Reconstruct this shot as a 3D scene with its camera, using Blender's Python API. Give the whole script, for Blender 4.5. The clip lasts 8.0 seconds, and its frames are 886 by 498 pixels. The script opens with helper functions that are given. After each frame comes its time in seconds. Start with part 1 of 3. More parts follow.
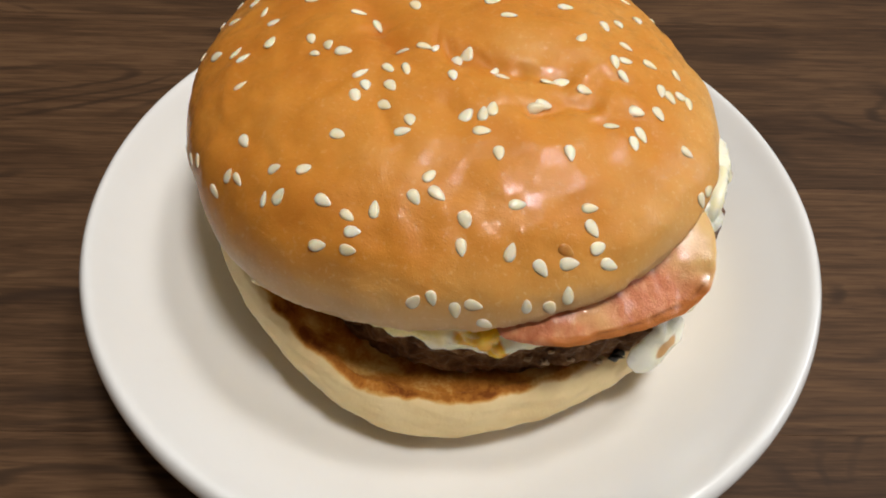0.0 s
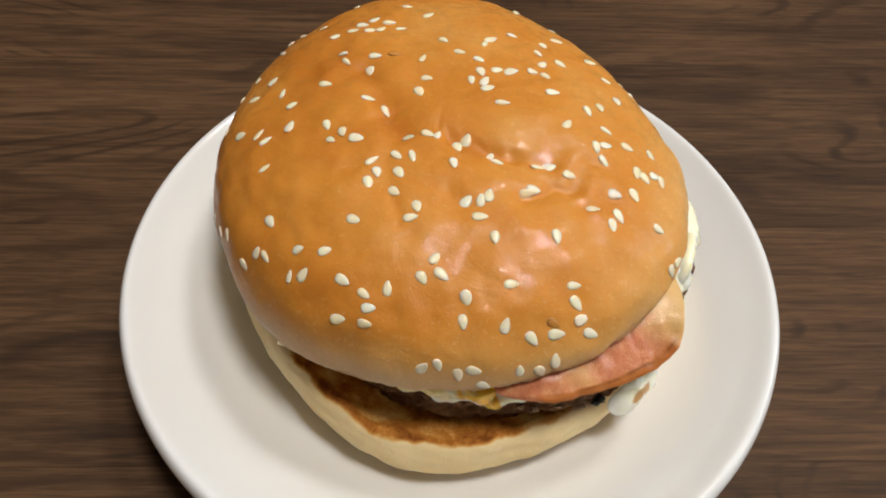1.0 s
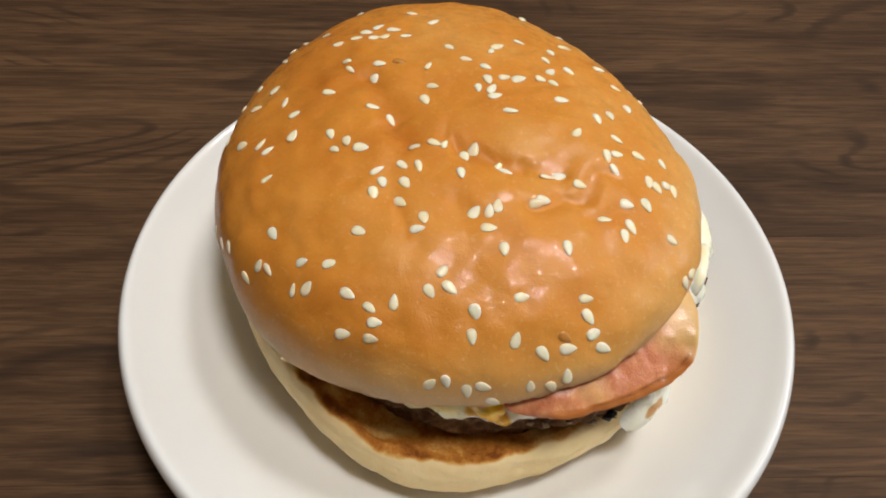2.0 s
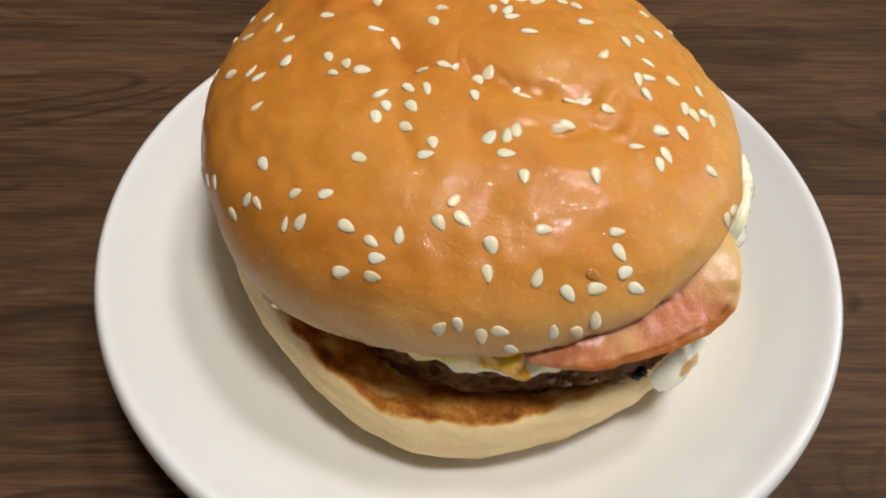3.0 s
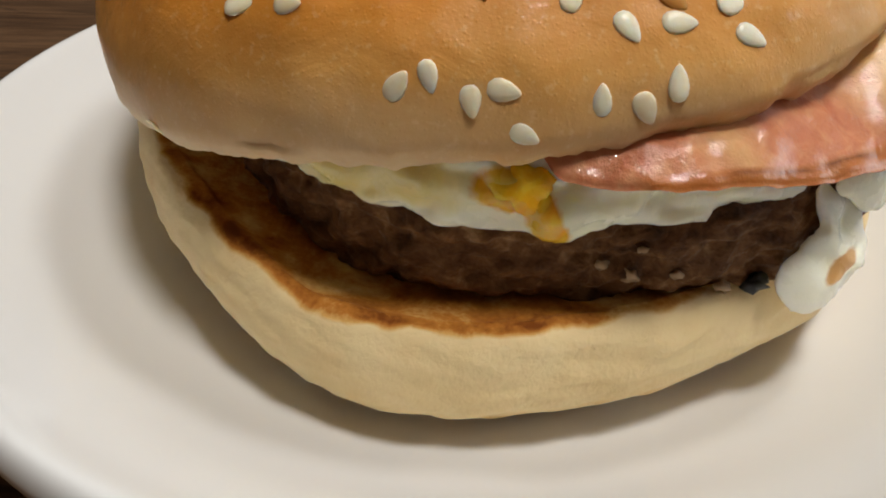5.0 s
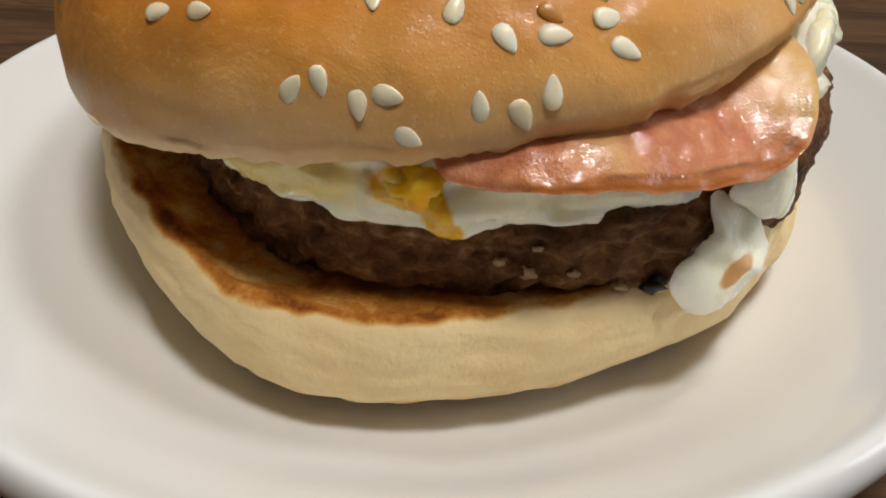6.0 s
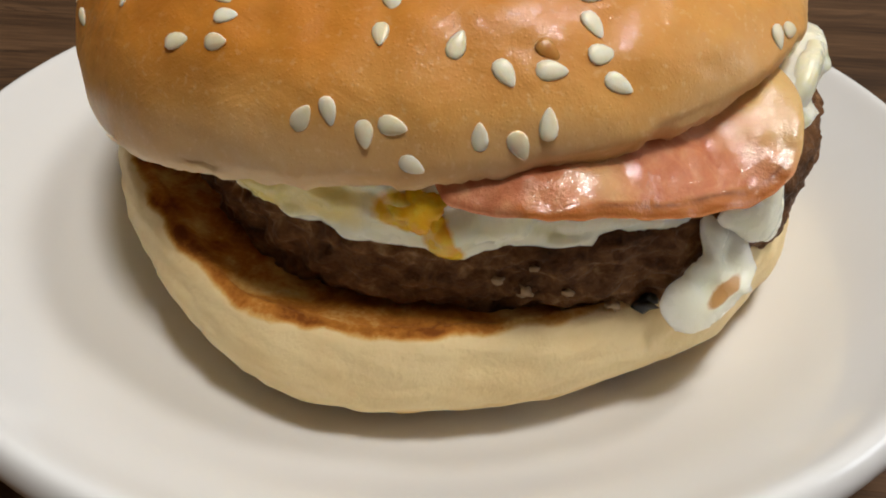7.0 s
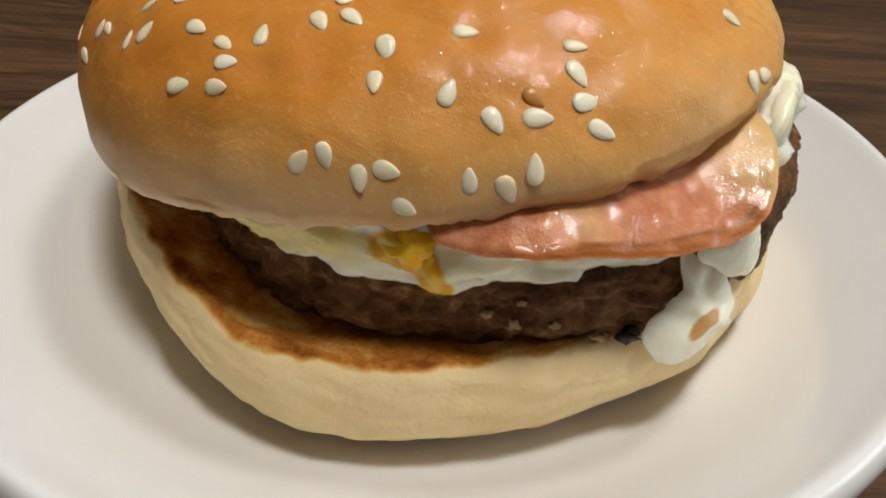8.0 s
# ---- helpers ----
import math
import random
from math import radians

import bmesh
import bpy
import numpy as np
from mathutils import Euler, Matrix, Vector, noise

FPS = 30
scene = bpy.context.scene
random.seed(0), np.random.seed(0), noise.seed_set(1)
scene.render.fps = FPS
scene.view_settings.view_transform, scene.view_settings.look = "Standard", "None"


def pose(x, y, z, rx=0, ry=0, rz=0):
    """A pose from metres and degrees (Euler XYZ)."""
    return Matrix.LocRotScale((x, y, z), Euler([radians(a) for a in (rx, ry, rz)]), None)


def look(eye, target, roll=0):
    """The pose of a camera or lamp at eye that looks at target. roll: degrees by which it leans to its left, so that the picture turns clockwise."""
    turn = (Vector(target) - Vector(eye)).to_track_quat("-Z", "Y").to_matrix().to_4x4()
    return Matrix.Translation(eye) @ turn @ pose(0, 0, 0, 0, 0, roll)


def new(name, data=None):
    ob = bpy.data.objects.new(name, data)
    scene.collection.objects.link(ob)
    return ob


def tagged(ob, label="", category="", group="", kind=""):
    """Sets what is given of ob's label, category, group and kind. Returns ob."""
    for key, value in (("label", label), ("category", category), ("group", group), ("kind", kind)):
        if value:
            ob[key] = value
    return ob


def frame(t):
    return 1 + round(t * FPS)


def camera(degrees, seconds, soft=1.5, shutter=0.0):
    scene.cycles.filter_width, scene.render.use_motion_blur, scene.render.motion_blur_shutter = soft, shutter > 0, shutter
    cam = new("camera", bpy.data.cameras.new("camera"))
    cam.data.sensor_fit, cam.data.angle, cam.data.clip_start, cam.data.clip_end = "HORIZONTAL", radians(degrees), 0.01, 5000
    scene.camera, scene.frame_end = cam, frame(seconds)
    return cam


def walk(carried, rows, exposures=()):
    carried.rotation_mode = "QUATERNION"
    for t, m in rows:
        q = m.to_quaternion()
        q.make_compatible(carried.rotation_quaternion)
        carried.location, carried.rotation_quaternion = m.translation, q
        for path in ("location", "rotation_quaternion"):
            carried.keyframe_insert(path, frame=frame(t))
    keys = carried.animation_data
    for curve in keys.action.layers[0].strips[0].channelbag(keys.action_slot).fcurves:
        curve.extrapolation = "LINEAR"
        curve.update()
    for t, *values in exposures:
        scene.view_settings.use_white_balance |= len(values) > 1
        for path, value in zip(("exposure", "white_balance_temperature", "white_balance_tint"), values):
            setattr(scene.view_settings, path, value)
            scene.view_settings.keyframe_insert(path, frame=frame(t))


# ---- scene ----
# ---- camera ----
cam = camera(57.0, 8.0, soft=1.9)
PATH = [
    (0.0, 0.0007, -0.1152, 0.1541, 39.05, -1.77, 3.48),
    (0.5, -0.0012, -0.1176, 0.1772, 36.78, -2.07, 2.73),
    (1.0, -0.0028, -0.1135, 0.1802, 37.21, -2.11, 2.67),
    (1.2, -0.0034, -0.1119, 0.1799, 37.53, -2.09, 2.65),
    (2.5, -0.0044, -0.1101, 0.1697, 37.81, -1.88, 2.48),
    (3.0, -0.0046, -0.1096, 0.1565, 38.08, -1.78, 2.79),
    (3.5, -0.0021, -0.1105, 0.1418, 40.14, -1.95, 2.92),
    (3.8, -0.0013, -0.1071, 0.1179, 43.08, -1.91, 3.22),
    (4.0, -0.0016, -0.1051, 0.1014, 44.90, -2.04, 3.57),
    (4.2, 0.0009, -0.1038, 0.0909, 47.85, -1.54, 4.40),
    (5.3, 0.0103, -0.1061, 0.0807, 53.56, -0.28, 8.41),
    (5.5, 0.0142, -0.1055, 0.0815, 53.51, -0.29, 9.34),
    (6.0, 0.0217, -0.1077, 0.0839, 53.11, 0.00, 10.65),
    (6.5, 0.0234, -0.1090, 0.0865, 52.78, -0.04, 11.42),
    (7.0, 0.0226, -0.1097, 0.0884, 52.99, -0.34, 11.41),
    (7.5, 0.0239, -0.1102, 0.0907, 52.90, -0.32, 11.22),
    (8.0, 0.0227, -0.1107, 0.0931, 53.56, -0.77, 10.89),
]
walk(cam, [(row[0], pose(*row[1:])) for row in PATH], exposures=[(0.0, 0.0), (3.5, 0.0), (4.2, -0.08), (8.0, -0.08)])

# ---- light ----
world = bpy.data.worlds.new("room_air")
world.use_nodes = True
world.node_tree.nodes["Background"].inputs["Color"].default_value = (1.0, 0.93, 0.85, 1)
world.node_tree.nodes["Background"].inputs["Strength"].default_value = 0.05
scene.world = world
LAMP, LAMP_2 = (0.30, -0.18, 1.60), (0.52, 0.46, 1.60)
for at, energy, wide in ((LAMP, 16.8, 0.30), (LAMP_2, 10.5, 0.30)):
    lamp_data = bpy.data.lights.new("ceiling_lamp_light", "AREA")
    lamp_data.shape, lamp_data.size, lamp_data.energy, lamp_data.color = "DISK", wide, energy, (1.0, 0.97, 0.92)
    new("ceiling_lamp_light", lamp_data).matrix_world = look(at, (at[0], at[1], 0))
# daylight in the opening of the window
WINDOW = (-0.25, 0.95, 0.25, 1.25)
day = bpy.data.lights.new("window_daylight", "AREA")
day.shape, day.size, day.size_y, day.energy, day.color = "RECTANGLE", 1.10, 0.90, 1.8, (0.98, 0.985, 1.0)
new("window_daylight", day).matrix_world = look((1.86, 0.35, 0.75), (0, 0.35, 0.75))


# ---- materials ----
class Nodes:
    """Short spellings for the nodes of one material."""

    def __init__(self, name):
        self.mat = bpy.data.materials.new(name)
        self.mat.use_nodes = True
        self.tree = self.mat.node_tree
        self.bsdf = self.tree.nodes["Principled BSDF"]

    def add(self, kind, **sockets):
        node = self.tree.nodes.new("ShaderNode" + kind)
        for key, value in sockets.items():
            self.put(node.inputs[key.replace("_", " ")], value)
        return node

    def put(self, socket, value):
        if isinstance(value, bpy.types.NodeSocket):
            self.tree.links.new(value, socket)
        else:
            socket.default_value = value

    def coords(self, scale=(1, 1, 1), shift=None):
        m = self.add("Mapping", Vector=self.add("TexCoord").outputs["Object"], Scale=scale)
        if shift is not None:
            self.put(m.inputs["Location"], shift)
        return m.outputs["Vector"]

    def noise(self, scale, detail=4.0, rough=0.55, vector=None, warp=0.0):
        node = self.add("TexNoise", Scale=scale, Detail=detail, Roughness=rough, Distortion=warp)
        self.put(node.inputs["Vector"], vector if vector is not None else self.coords())
        return node.outputs["Fac"]

    def cells(self, scale, smooth=0.6):
        node = self.tree.nodes.new("ShaderNodeTexVoronoi")
        node.feature = "SMOOTH_F1"
        self.put(node.inputs["Vector"], self.coords())
        self.put(node.inputs["Scale"], scale)
        self.put(node.inputs["Smoothness"], smooth)
        return node.outputs["Distance"]

    def ramp(self, value, *stops):
        node = self.add("ValToRGB", Fac=value)
        ramp = node.color_ramp
        while len(ramp.elements) < len(stops):
            ramp.elements.new(0.5)
        for element, (at, colour) in zip(ramp.elements, stops):
            element.position = at
            element.color = (*colour, 1) if isinstance(colour, tuple) else (colour, colour, colour, 1)
        return node.outputs["Color"]

    def mix(self, fac, a, b, blend="MIX"):
        node = self.tree.nodes.new("ShaderNodeMix")
        node.data_type, node.blend_type = "RGBA", blend
        for socket, value in zip((node.inputs[0], node.inputs[6], node.inputs[7]), (fac, a, b)):
            self.put(socket, (*value, 1) if isinstance(value, tuple) and len(value) == 3 else value)
        return node.outputs[2]

    def math(self, kind, a, b=0.0):
        node = self.tree.nodes.new("ShaderNodeMath")
        node.operation = kind
        self.put(node.inputs[0], a)
        self.put(node.inputs[1], b)
        return node.outputs[0]

    def attribute(self, name):
        node = self.tree.nodes.new("ShaderNodeAttribute")
        node.attribute_name = name
        return node.outputs["Fac"]

    def random(self):
        return self.add("ObjectInfo").outputs["Random"]

    def bump(self, height, distance, strength=1.0, below=None):
        node = self.add("Bump", Height=height, Distance=distance, Strength=strength)
        if below is not None:
            self.put(node.inputs["Normal"], below)
        return node.outputs["Normal"]

    def done(self, colour, rough, normal=None, **more):
        self.put(self.bsdf.inputs["Base Color"], (*colour, 1) if isinstance(colour, tuple) else colour)
        self.put(self.bsdf.inputs["Roughness"], rough)
        if normal is not None:
            self.put(self.bsdf.inputs["Normal"], normal)
        for key, value in more.items():
            self.put(self.bsdf.inputs[key.replace("_", " ")], value)
        return self.mat


def plain(name, colour, rough, grain=0.0, scale=20.0):
    n = Nodes(name)
    shade = n.mix(n.noise(scale), tuple(c * (1 - grain) for c in colour), tuple(min(1, c * (1 + grain)) for c in colour))
    return n.done(shade, rough)


def wood_material():
    n = Nodes("walnut_board")
    spread = n.math("MULTIPLY", n.random(), 3.7)
    shift = n.add("CombineXYZ", X=spread, Y=n.math("MULTIPLY", n.random(), 1.3), Z=spread).outputs[0]
    wide = n.noise(1.0, 3.0, 0.5, n.coords((6.0, 48, 48), shift), 1.0)
    hills = n.noise(1.0, 1.0, 0.4, n.coords((7.5, 20, 20), shift), 0.5)
    wander = n.noise(1.0, 4.0, 0.6, n.coords((26, 190, 190), shift), 1.0)
    arches = n.math("SINE", n.math("ADD", n.math("MULTIPLY", hills, 85.0), n.math("MULTIPLY", wander, 4.0)))
    veins = n.ramp(n.math("ADD", n.math("MULTIPLY", arches, 0.5), 0.5), (0.0, 1.0), (0.30, 0.0))
    patchy = n.ramp(n.noise(1.0, 3.0, 0.5, n.coords((16, 60, 60), shift), 0.6), (0.44, 0.0), (0.64, 1.0))
    streaks = n.noise(1.0, 4.0, 0.62, n.coords((34, 620, 620), shift), 0.7)
    fibre = n.noise(1.0, 3.0, 0.6, n.coords((60, 1500, 1500), shift), 0.3)
    pores = n.noise(1.0, 2.0, 0.6, n.coords((85, 1700, 1700), shift))
    tone = n.mix(0.45, n.ramp(wide, (0.28, 0.0), (0.74, 1.0)), n.ramp(streaks, (0.36, 0.0), (0.64, 1.0)))
    tone = n.mix(0.16, tone, n.ramp(wander, (0.30, 0.0), (0.70, 1.0)))
    tone = n.mix(0.14, tone, n.ramp(fibre, (0.35, 0.0), (0.65, 1.0)))
    colour = n.ramp(tone, (0.16, (0.039, 0.0188, 0.0087)), (0.50, (0.088, 0.0452, 0.0210)), (0.86, (0.152, 0.0815, 0.0395)))
    colour = n.mix(n.math("MULTIPLY", n.math("MULTIPLY", veins, patchy), 0.70), colour, (0.028, 0.0150, 0.0085))
    colour = n.mix(n.ramp(pores, (0.58, 0.0), (0.72, 0.50)), colour, (0.026, 0.0135, 0.008))
    lift = n.math("ADD", n.math("MULTIPLY", n.random(), 0.35), 0.80)
    colour = n.mix(1.0, colour, n.add("CombineColor", Red=lift, Green=lift, Blue=lift).outputs[0], "MULTIPLY")
    return n.done(colour, n.ramp(streaks, (0.2, 0.58), (0.8, 0.70)), n.bump(n.mix(0.5, fibre, pores), 0.00008, 0.4), Specular_IOR_Level=0.18)


def china_material():
    n = Nodes("white_glazed_china")
    colour = n.mix(n.noise(60), (0.80, 0.795, 0.785), (0.84, 0.837, 0.83))
    return n.done(colour, n.ramp(n.noise(900), (0.3, 0.14), (0.7, 0.20)), n.bump(n.noise(45, 2.0), 0.0004, 0.12), Coat_Weight=0.6, Coat_Roughness=0.05)


def bun_material():
    n = Nodes("baked_bun_crust")
    bake = n.attribute("bake")
    blotch = n.noise(70, 4.0, 0.55)
    speck = n.noise(1300, 3.0, 0.6)
    value = n.math("ADD", bake, n.math("MULTIPLY", n.math("SUBTRACT", blotch, 0.5), 0.50))
    value = n.math("ADD", value, n.math("MULTIPLY", n.math("SUBTRACT", speck, 0.5), 0.10))
    colour = n.ramp(value, (0.0, (0.80, 0.62, 0.39)), (0.22, (0.73, 0.465, 0.215)), (0.45, (0.69, 0.345, 0.088)),
                    (0.75, (0.625, 0.238, 0.030)), (1.0, (0.48, 0.145, 0.013)))
    spots = n.ramp(n.noise(1150, 2.0, 0.5), (0.60, 0.0), (0.70, 0.55))
    spots = n.math("MULTIPLY", spots, n.math("SUBTRACT", 0.95, bake))
    colour = n.mix(spots, colour, (0.84, 0.60, 0.32))
    pits = n.bump(n.noise(3200, 2.0, 0.6), 0.00008, 0.30)
    beads = n.bump(n.ramp(n.cells(1700), (0.06, 1.0), (0.32, 0.0)), 0.00008, 0.22, pits)
    normal = n.bump(n.noise(150, 4.0, 0.55, None, 0.6), 0.0010, 0.26, beads)
    ripple = n.bump(n.noise(420, 2.0, 0.5, None, 0.8), 0.0009, 0.20, normal)
    wet = n.bump(n.noise(1500, 2.0, 0.6), 0.0003, 0.40, ripple)
    rough = n.math("SUBTRACT", 0.60, n.math("MULTIPLY", bake, 0.16))
    film = n.ramp(n.noise(300, 5.0, 0.75), (0.46, 0.03), (0.61, 1.0))
    return n.done(colour, rough, normal, Subsurface_Weight=0.12, Subsurface_Radius=(1.0, 0.5, 0.2), Subsurface_Scale=0.002, Specular_IOR_Level=0.30, Coat_Weight=n.math("MULTIPLY", bake, film), Coat_Roughness=0.05, Coat_Normal=wet)


def crumb_material():
    n = Nodes("soft_bun_with_toasted_cut")
    toast = n.attribute("toast")
    blotch = n.noise(160, 5.0, 0.62, None, 0.4)
    fine = n.noise(1500, 3.0, 0.6)
    value = n.math("ADD", toast, n.math("MULTIPLY", n.math("MULTIPLY", n.math("SUBTRACT", blotch, 0.5), 2.2), n.math("ADD", toast, 0.12)))
    value = n.math("ADD", value, n.math("MULTIPLY", n.math("MULTIPLY", n.math("SUBTRACT", fine, 0.5), 0.5), n.math("ADD", toast, 0.15)))
    colour = n.ramp(value, (0.10, (0.82, 0.645, 0.36)), (0.34, (0.68, 0.40, 0.125)), (0.60, (0.47, 0.180, 0.028)), (0.98, (0.20, 0.056, 0.008)))
    colour = n.mix(n.ramp(n.noise(95, 4.0, 0.6), (0.42, 0.0), (0.72, 0.55)), colour, n.mix(1.0, colour, (0.86, 0.76, 0.62), "MULTIPLY"))
    normal = n.bump(n.noise(1500, 4.0, 0.65), 0.00025, 0.6, n.bump(n.noise(300, 3.0), 0.0008, 0.4))
    return n.done(colour, 0.72, normal, Subsurface_Weight=0.12, Subsurface_Radius=(1.0, 0.6, 0.3), Subsurface_Scale=0.002, Specular_IOR_Level=0.12)


def seed_material(name, low, high):
    n = Nodes(name)
    colour = n.mix(n.random(), low, high)
    colour = n.mix(n.ramp(n.noise(900, 2.0), (0.40, 0.0), (0.70, 0.55)), colour, n.mix(1.0, colour, (0.95, 0.84, 0.68), "MULTIPLY"))
    return n.done(colour, 0.26, n.bump(n.noise(2600, 2.0), 0.00005, 0.3), Specular_IOR_Level=0.32, Subsurface_Weight=0.6, Subsurface_Radius=(1.0, 0.75, 0.5), Subsurface_Scale=0.0012)


def patty_material():
    n = Nodes("grilled_minced_beef")
    chunks = n.mix(0.10, n.noise(1.0, 5.0, 0.68, n.coords((420, 420, 560)), 0.3), n.ramp(n.cells(520, 0.8), (0.15, 1.0), (0.75, 0.0)))
    large = n.noise(90, 3.0)
    colour = n.ramp(n.mix(0.4, chunks, large), (0.31, (0.026, 0.0105, 0.0036)), (0.45, (0.100, 0.041, 0.0135)), (0.56, (0.190, 0.086, 0.032)), (0.67, (0.38, 0.22, 0.105)))
    normal = n.bump(n.noise(1400, 4.0, 0.7), 0.0004, 0.8, n.bump(chunks, 0.0010, 0.6))
    return n.done(colour, n.ramp(chunks, (0.3, 0.60), (0.7, 0.36)), normal, Specular_IOR_Level=0.14)


def egg_material():
    n = Nodes("cooked_egg_white")
    tint = n.attribute("tint")
    brown = n.attribute("brown")
    colour = n.mix(n.noise(120), (0.99, 0.91, 0.67), (0.99, 0.93, 0.75))
    value = n.math("ADD", tint, n.math("MULTIPLY", n.math("SUBTRACT", n.noise(240, 3.0), 0.5), 0.9))
    colour = n.mix(n.ramp(value, (0.35, 0.0), (0.9, 0.85)), colour, (0.85, 0.68, 0.20))
    runny = n.math("ADD", n.attribute("yolk"), n.math("MULTIPLY", n.math("SUBTRACT", n.noise(520, 3.0, 0.5), 0.5), 0.45))
    amber = n.ramp(n.noise(600, 3.0), (0.3, (0.80, 0.36, 0.010)), (0.7, (0.90, 0.60, 0.06)))
    colour = n.mix(n.ramp(runny, (0.42, 0.0), (0.60, 1.0)), colour, amber)
    burn = n.math("ADD", brown, n.math("MULTIPLY", n.math("SUBTRACT", n.noise(380, 4.0), 0.5), 0.5))
    colour = n.mix(n.ramp(burn, (0.40, 0.0), (0.62, 0.9)), colour, (0.56, 0.29, 0.080))
    normal = n.bump(n.noise(420, 3.0, 0.55), 0.0005, 0.4)
    return n.done(colour, n.ramp(n.noise(240), (0.3, 0.18), (0.7, 0.36)), normal, Subsurface_Weight=0.8, Subsurface_Radius=(1.0, 0.9, 0.65), Subsurface_Scale=0.003, Specular_IOR_Level=0.5)


def yolk_material():
    n = Nodes("soft_egg_yolk")
    colour = n.ramp(n.noise(420, 3.0, 0.6), (0.30, (0.84, 0.38, 0.006)), (0.55, (0.93, 0.52, 0.014)), (0.80, (0.94, 0.68, 0.08)))
    return n.done(colour, 0.24, n.bump(n.noise(500, 3.0), 0.0006, 0.6), Subsurface_Weight=0.5, Subsurface_Radius=(1.0, 0.6, 0.1), Subsurface_Scale=0.002)


def bacon_material():
    n = Nodes("fried_bacon")
    fat = n.attribute("fat")
    rind = n.attribute("rind")
    along = n.noise(1.0, 4.0, 0.6, n.coords((420, 420, 160)), 0.8)
    meat = n.ramp(along, (0.28, (0.50, 0.150, 0.066)), (0.54, (0.60, 0.225, 0.105)), (0.78, (0.70, 0.36, 0.18)))
    value = n.math("ADD", fat, n.math("MULTIPLY", n.math("SUBTRACT", n.noise(200, 4.0), 0.5), 0.45))
    colour = n.mix(n.ramp(value, (0.20, 0.0), (0.95, 1.0)), meat, (0.69, 0.435, 0.165))
    edge = n.math("ADD", rind, n.math("MULTIPLY", n.math("SUBTRACT", n.noise(300, 4.0), 0.5), 0.5))
    colour = n.mix(n.ramp(edge, (0.40, 0.0), (0.75, 0.9)), colour, (0.46, 0.150, 0.030))
    colour = n.mix(n.math("MULTIPLY", n.attribute("crisp"), n.ramp(n.noise(260, 4.0), (0.38, 0.15), (0.62, 0.9))), colour, (0.13, 0.034, 0.010))
    ridges = n.bump(n.noise(1.0, 3.0, 0.55, n.coords((620, 620, 240)), 0.7), 0.0006, 0.22)
    normal = n.bump(n.noise(2200, 3.0, 0.6), 0.00016, 0.65, ridges)
    wet = n.bump(n.noise(1.0, 2.0, 0.6, n.coords((1900, 1900, 1000)), 0.5), 0.0003, 0.36, ridges)
    return n.done(colour, n.ramp(n.noise(260), (0.3, 0.30), (0.7, 0.48)), normal, Coat_Weight=n.ramp(n.noise(210, 3.0), (0.40, 0.15), (0.58, 1.0)), Coat_Roughness=0.04, Coat_IOR=1.55, Coat_Normal=wet, Subsurface_Weight=0.15, Subsurface_Radius=(1.0, 0.4, 0.25), Subsurface_Scale=0.002, Specular_IOR_Level=0.28)


WOOD, CHINA, CRUST, CRUMB = wood_material(), china_material(), bun_material(), crumb_material()
SEED = seed_material("white_sesame", (0.93, 0.75, 0.51), (0.97, 0.86, 0.67))
SEED_BROWN = seed_material("toasted_sesame", (0.50, 0.22, 0.05), (0.58, 0.28, 0.08))
BEEF, EGG, YOLK, BACON = patty_material(), egg_material(), yolk_material(), bacon_material()
CHAR = plain("charred_bit", (0.010, 0.007, 0.006), 0.5, 0.3, 400)
GRISTLE = plain("pale_gristle", (0.36, 0.23, 0.12), 0.35, 0.25, 500)
WALL, CEILING, FLOOR = plain("wall_paint", (0.24, 0.19, 0.135), 0.8, 0.04), plain("ceiling_paint", (0.78, 0.76, 0.72), 0.85, 0.03), plain("floor_board", (0.20, 0.12, 0.07), 0.5, 0.2, 8)
SHADE = plain("lamp_shade", (0.85, 0.84, 0.80), 0.5)


# ---- mesh helpers ----
def mesh_of(name, verts, faces, material, smooth=True, **attributes):
    me = bpy.data.meshes.new(name)
    me.from_pydata([tuple(v) for v in verts], [], faces)
    me.materials.append(material)
    if smooth:
        me.polygons.foreach_set("use_smooth", [True] * len(me.polygons))
    for key, values in attributes.items():
        me.attributes.new(key, "FLOAT", "POINT").data.foreach_set("value", [float(v) for v in values])
    bm = bmesh.new()
    bm.from_mesh(me)
    bmesh.ops.recalc_face_normals(bm, faces=bm.faces)
    bm.to_mesh(me)
    bm.free()
    me.update()
    return me


def part(name, mesh, parent, label=""):
    """Links a mesh, made in world places, as a part of its thing."""
    ob = new(name, mesh)
    ob.parent = parent
    if parent.type == "EMPTY":
        ob.location = -parent.location
    return tagged(ob, label)


def turned(rings, around, point):
    """Vertices and faces of a closed body: a pole, rings of points (ring, turn), a pole."""
    verts = [point(0, 0)]
    for i in range(1, rings):
        verts += [point(i, 2 * math.pi * j / around) for j in range(around)]
    verts.append(point(rings, 0))
    faces, last = [], len(verts) - 1
    for j in range(around):
        k = (j + 1) % around
        faces.append((0, 1 + j, 1 + k))
        faces.append((last, last - around + k, last - around + j))
        for i in range(rings - 2):
            a, b = 1 + i * around, 1 + (i + 1) * around
            faces.append((a + j, b + j, b + k, a + k))
    return verts, faces


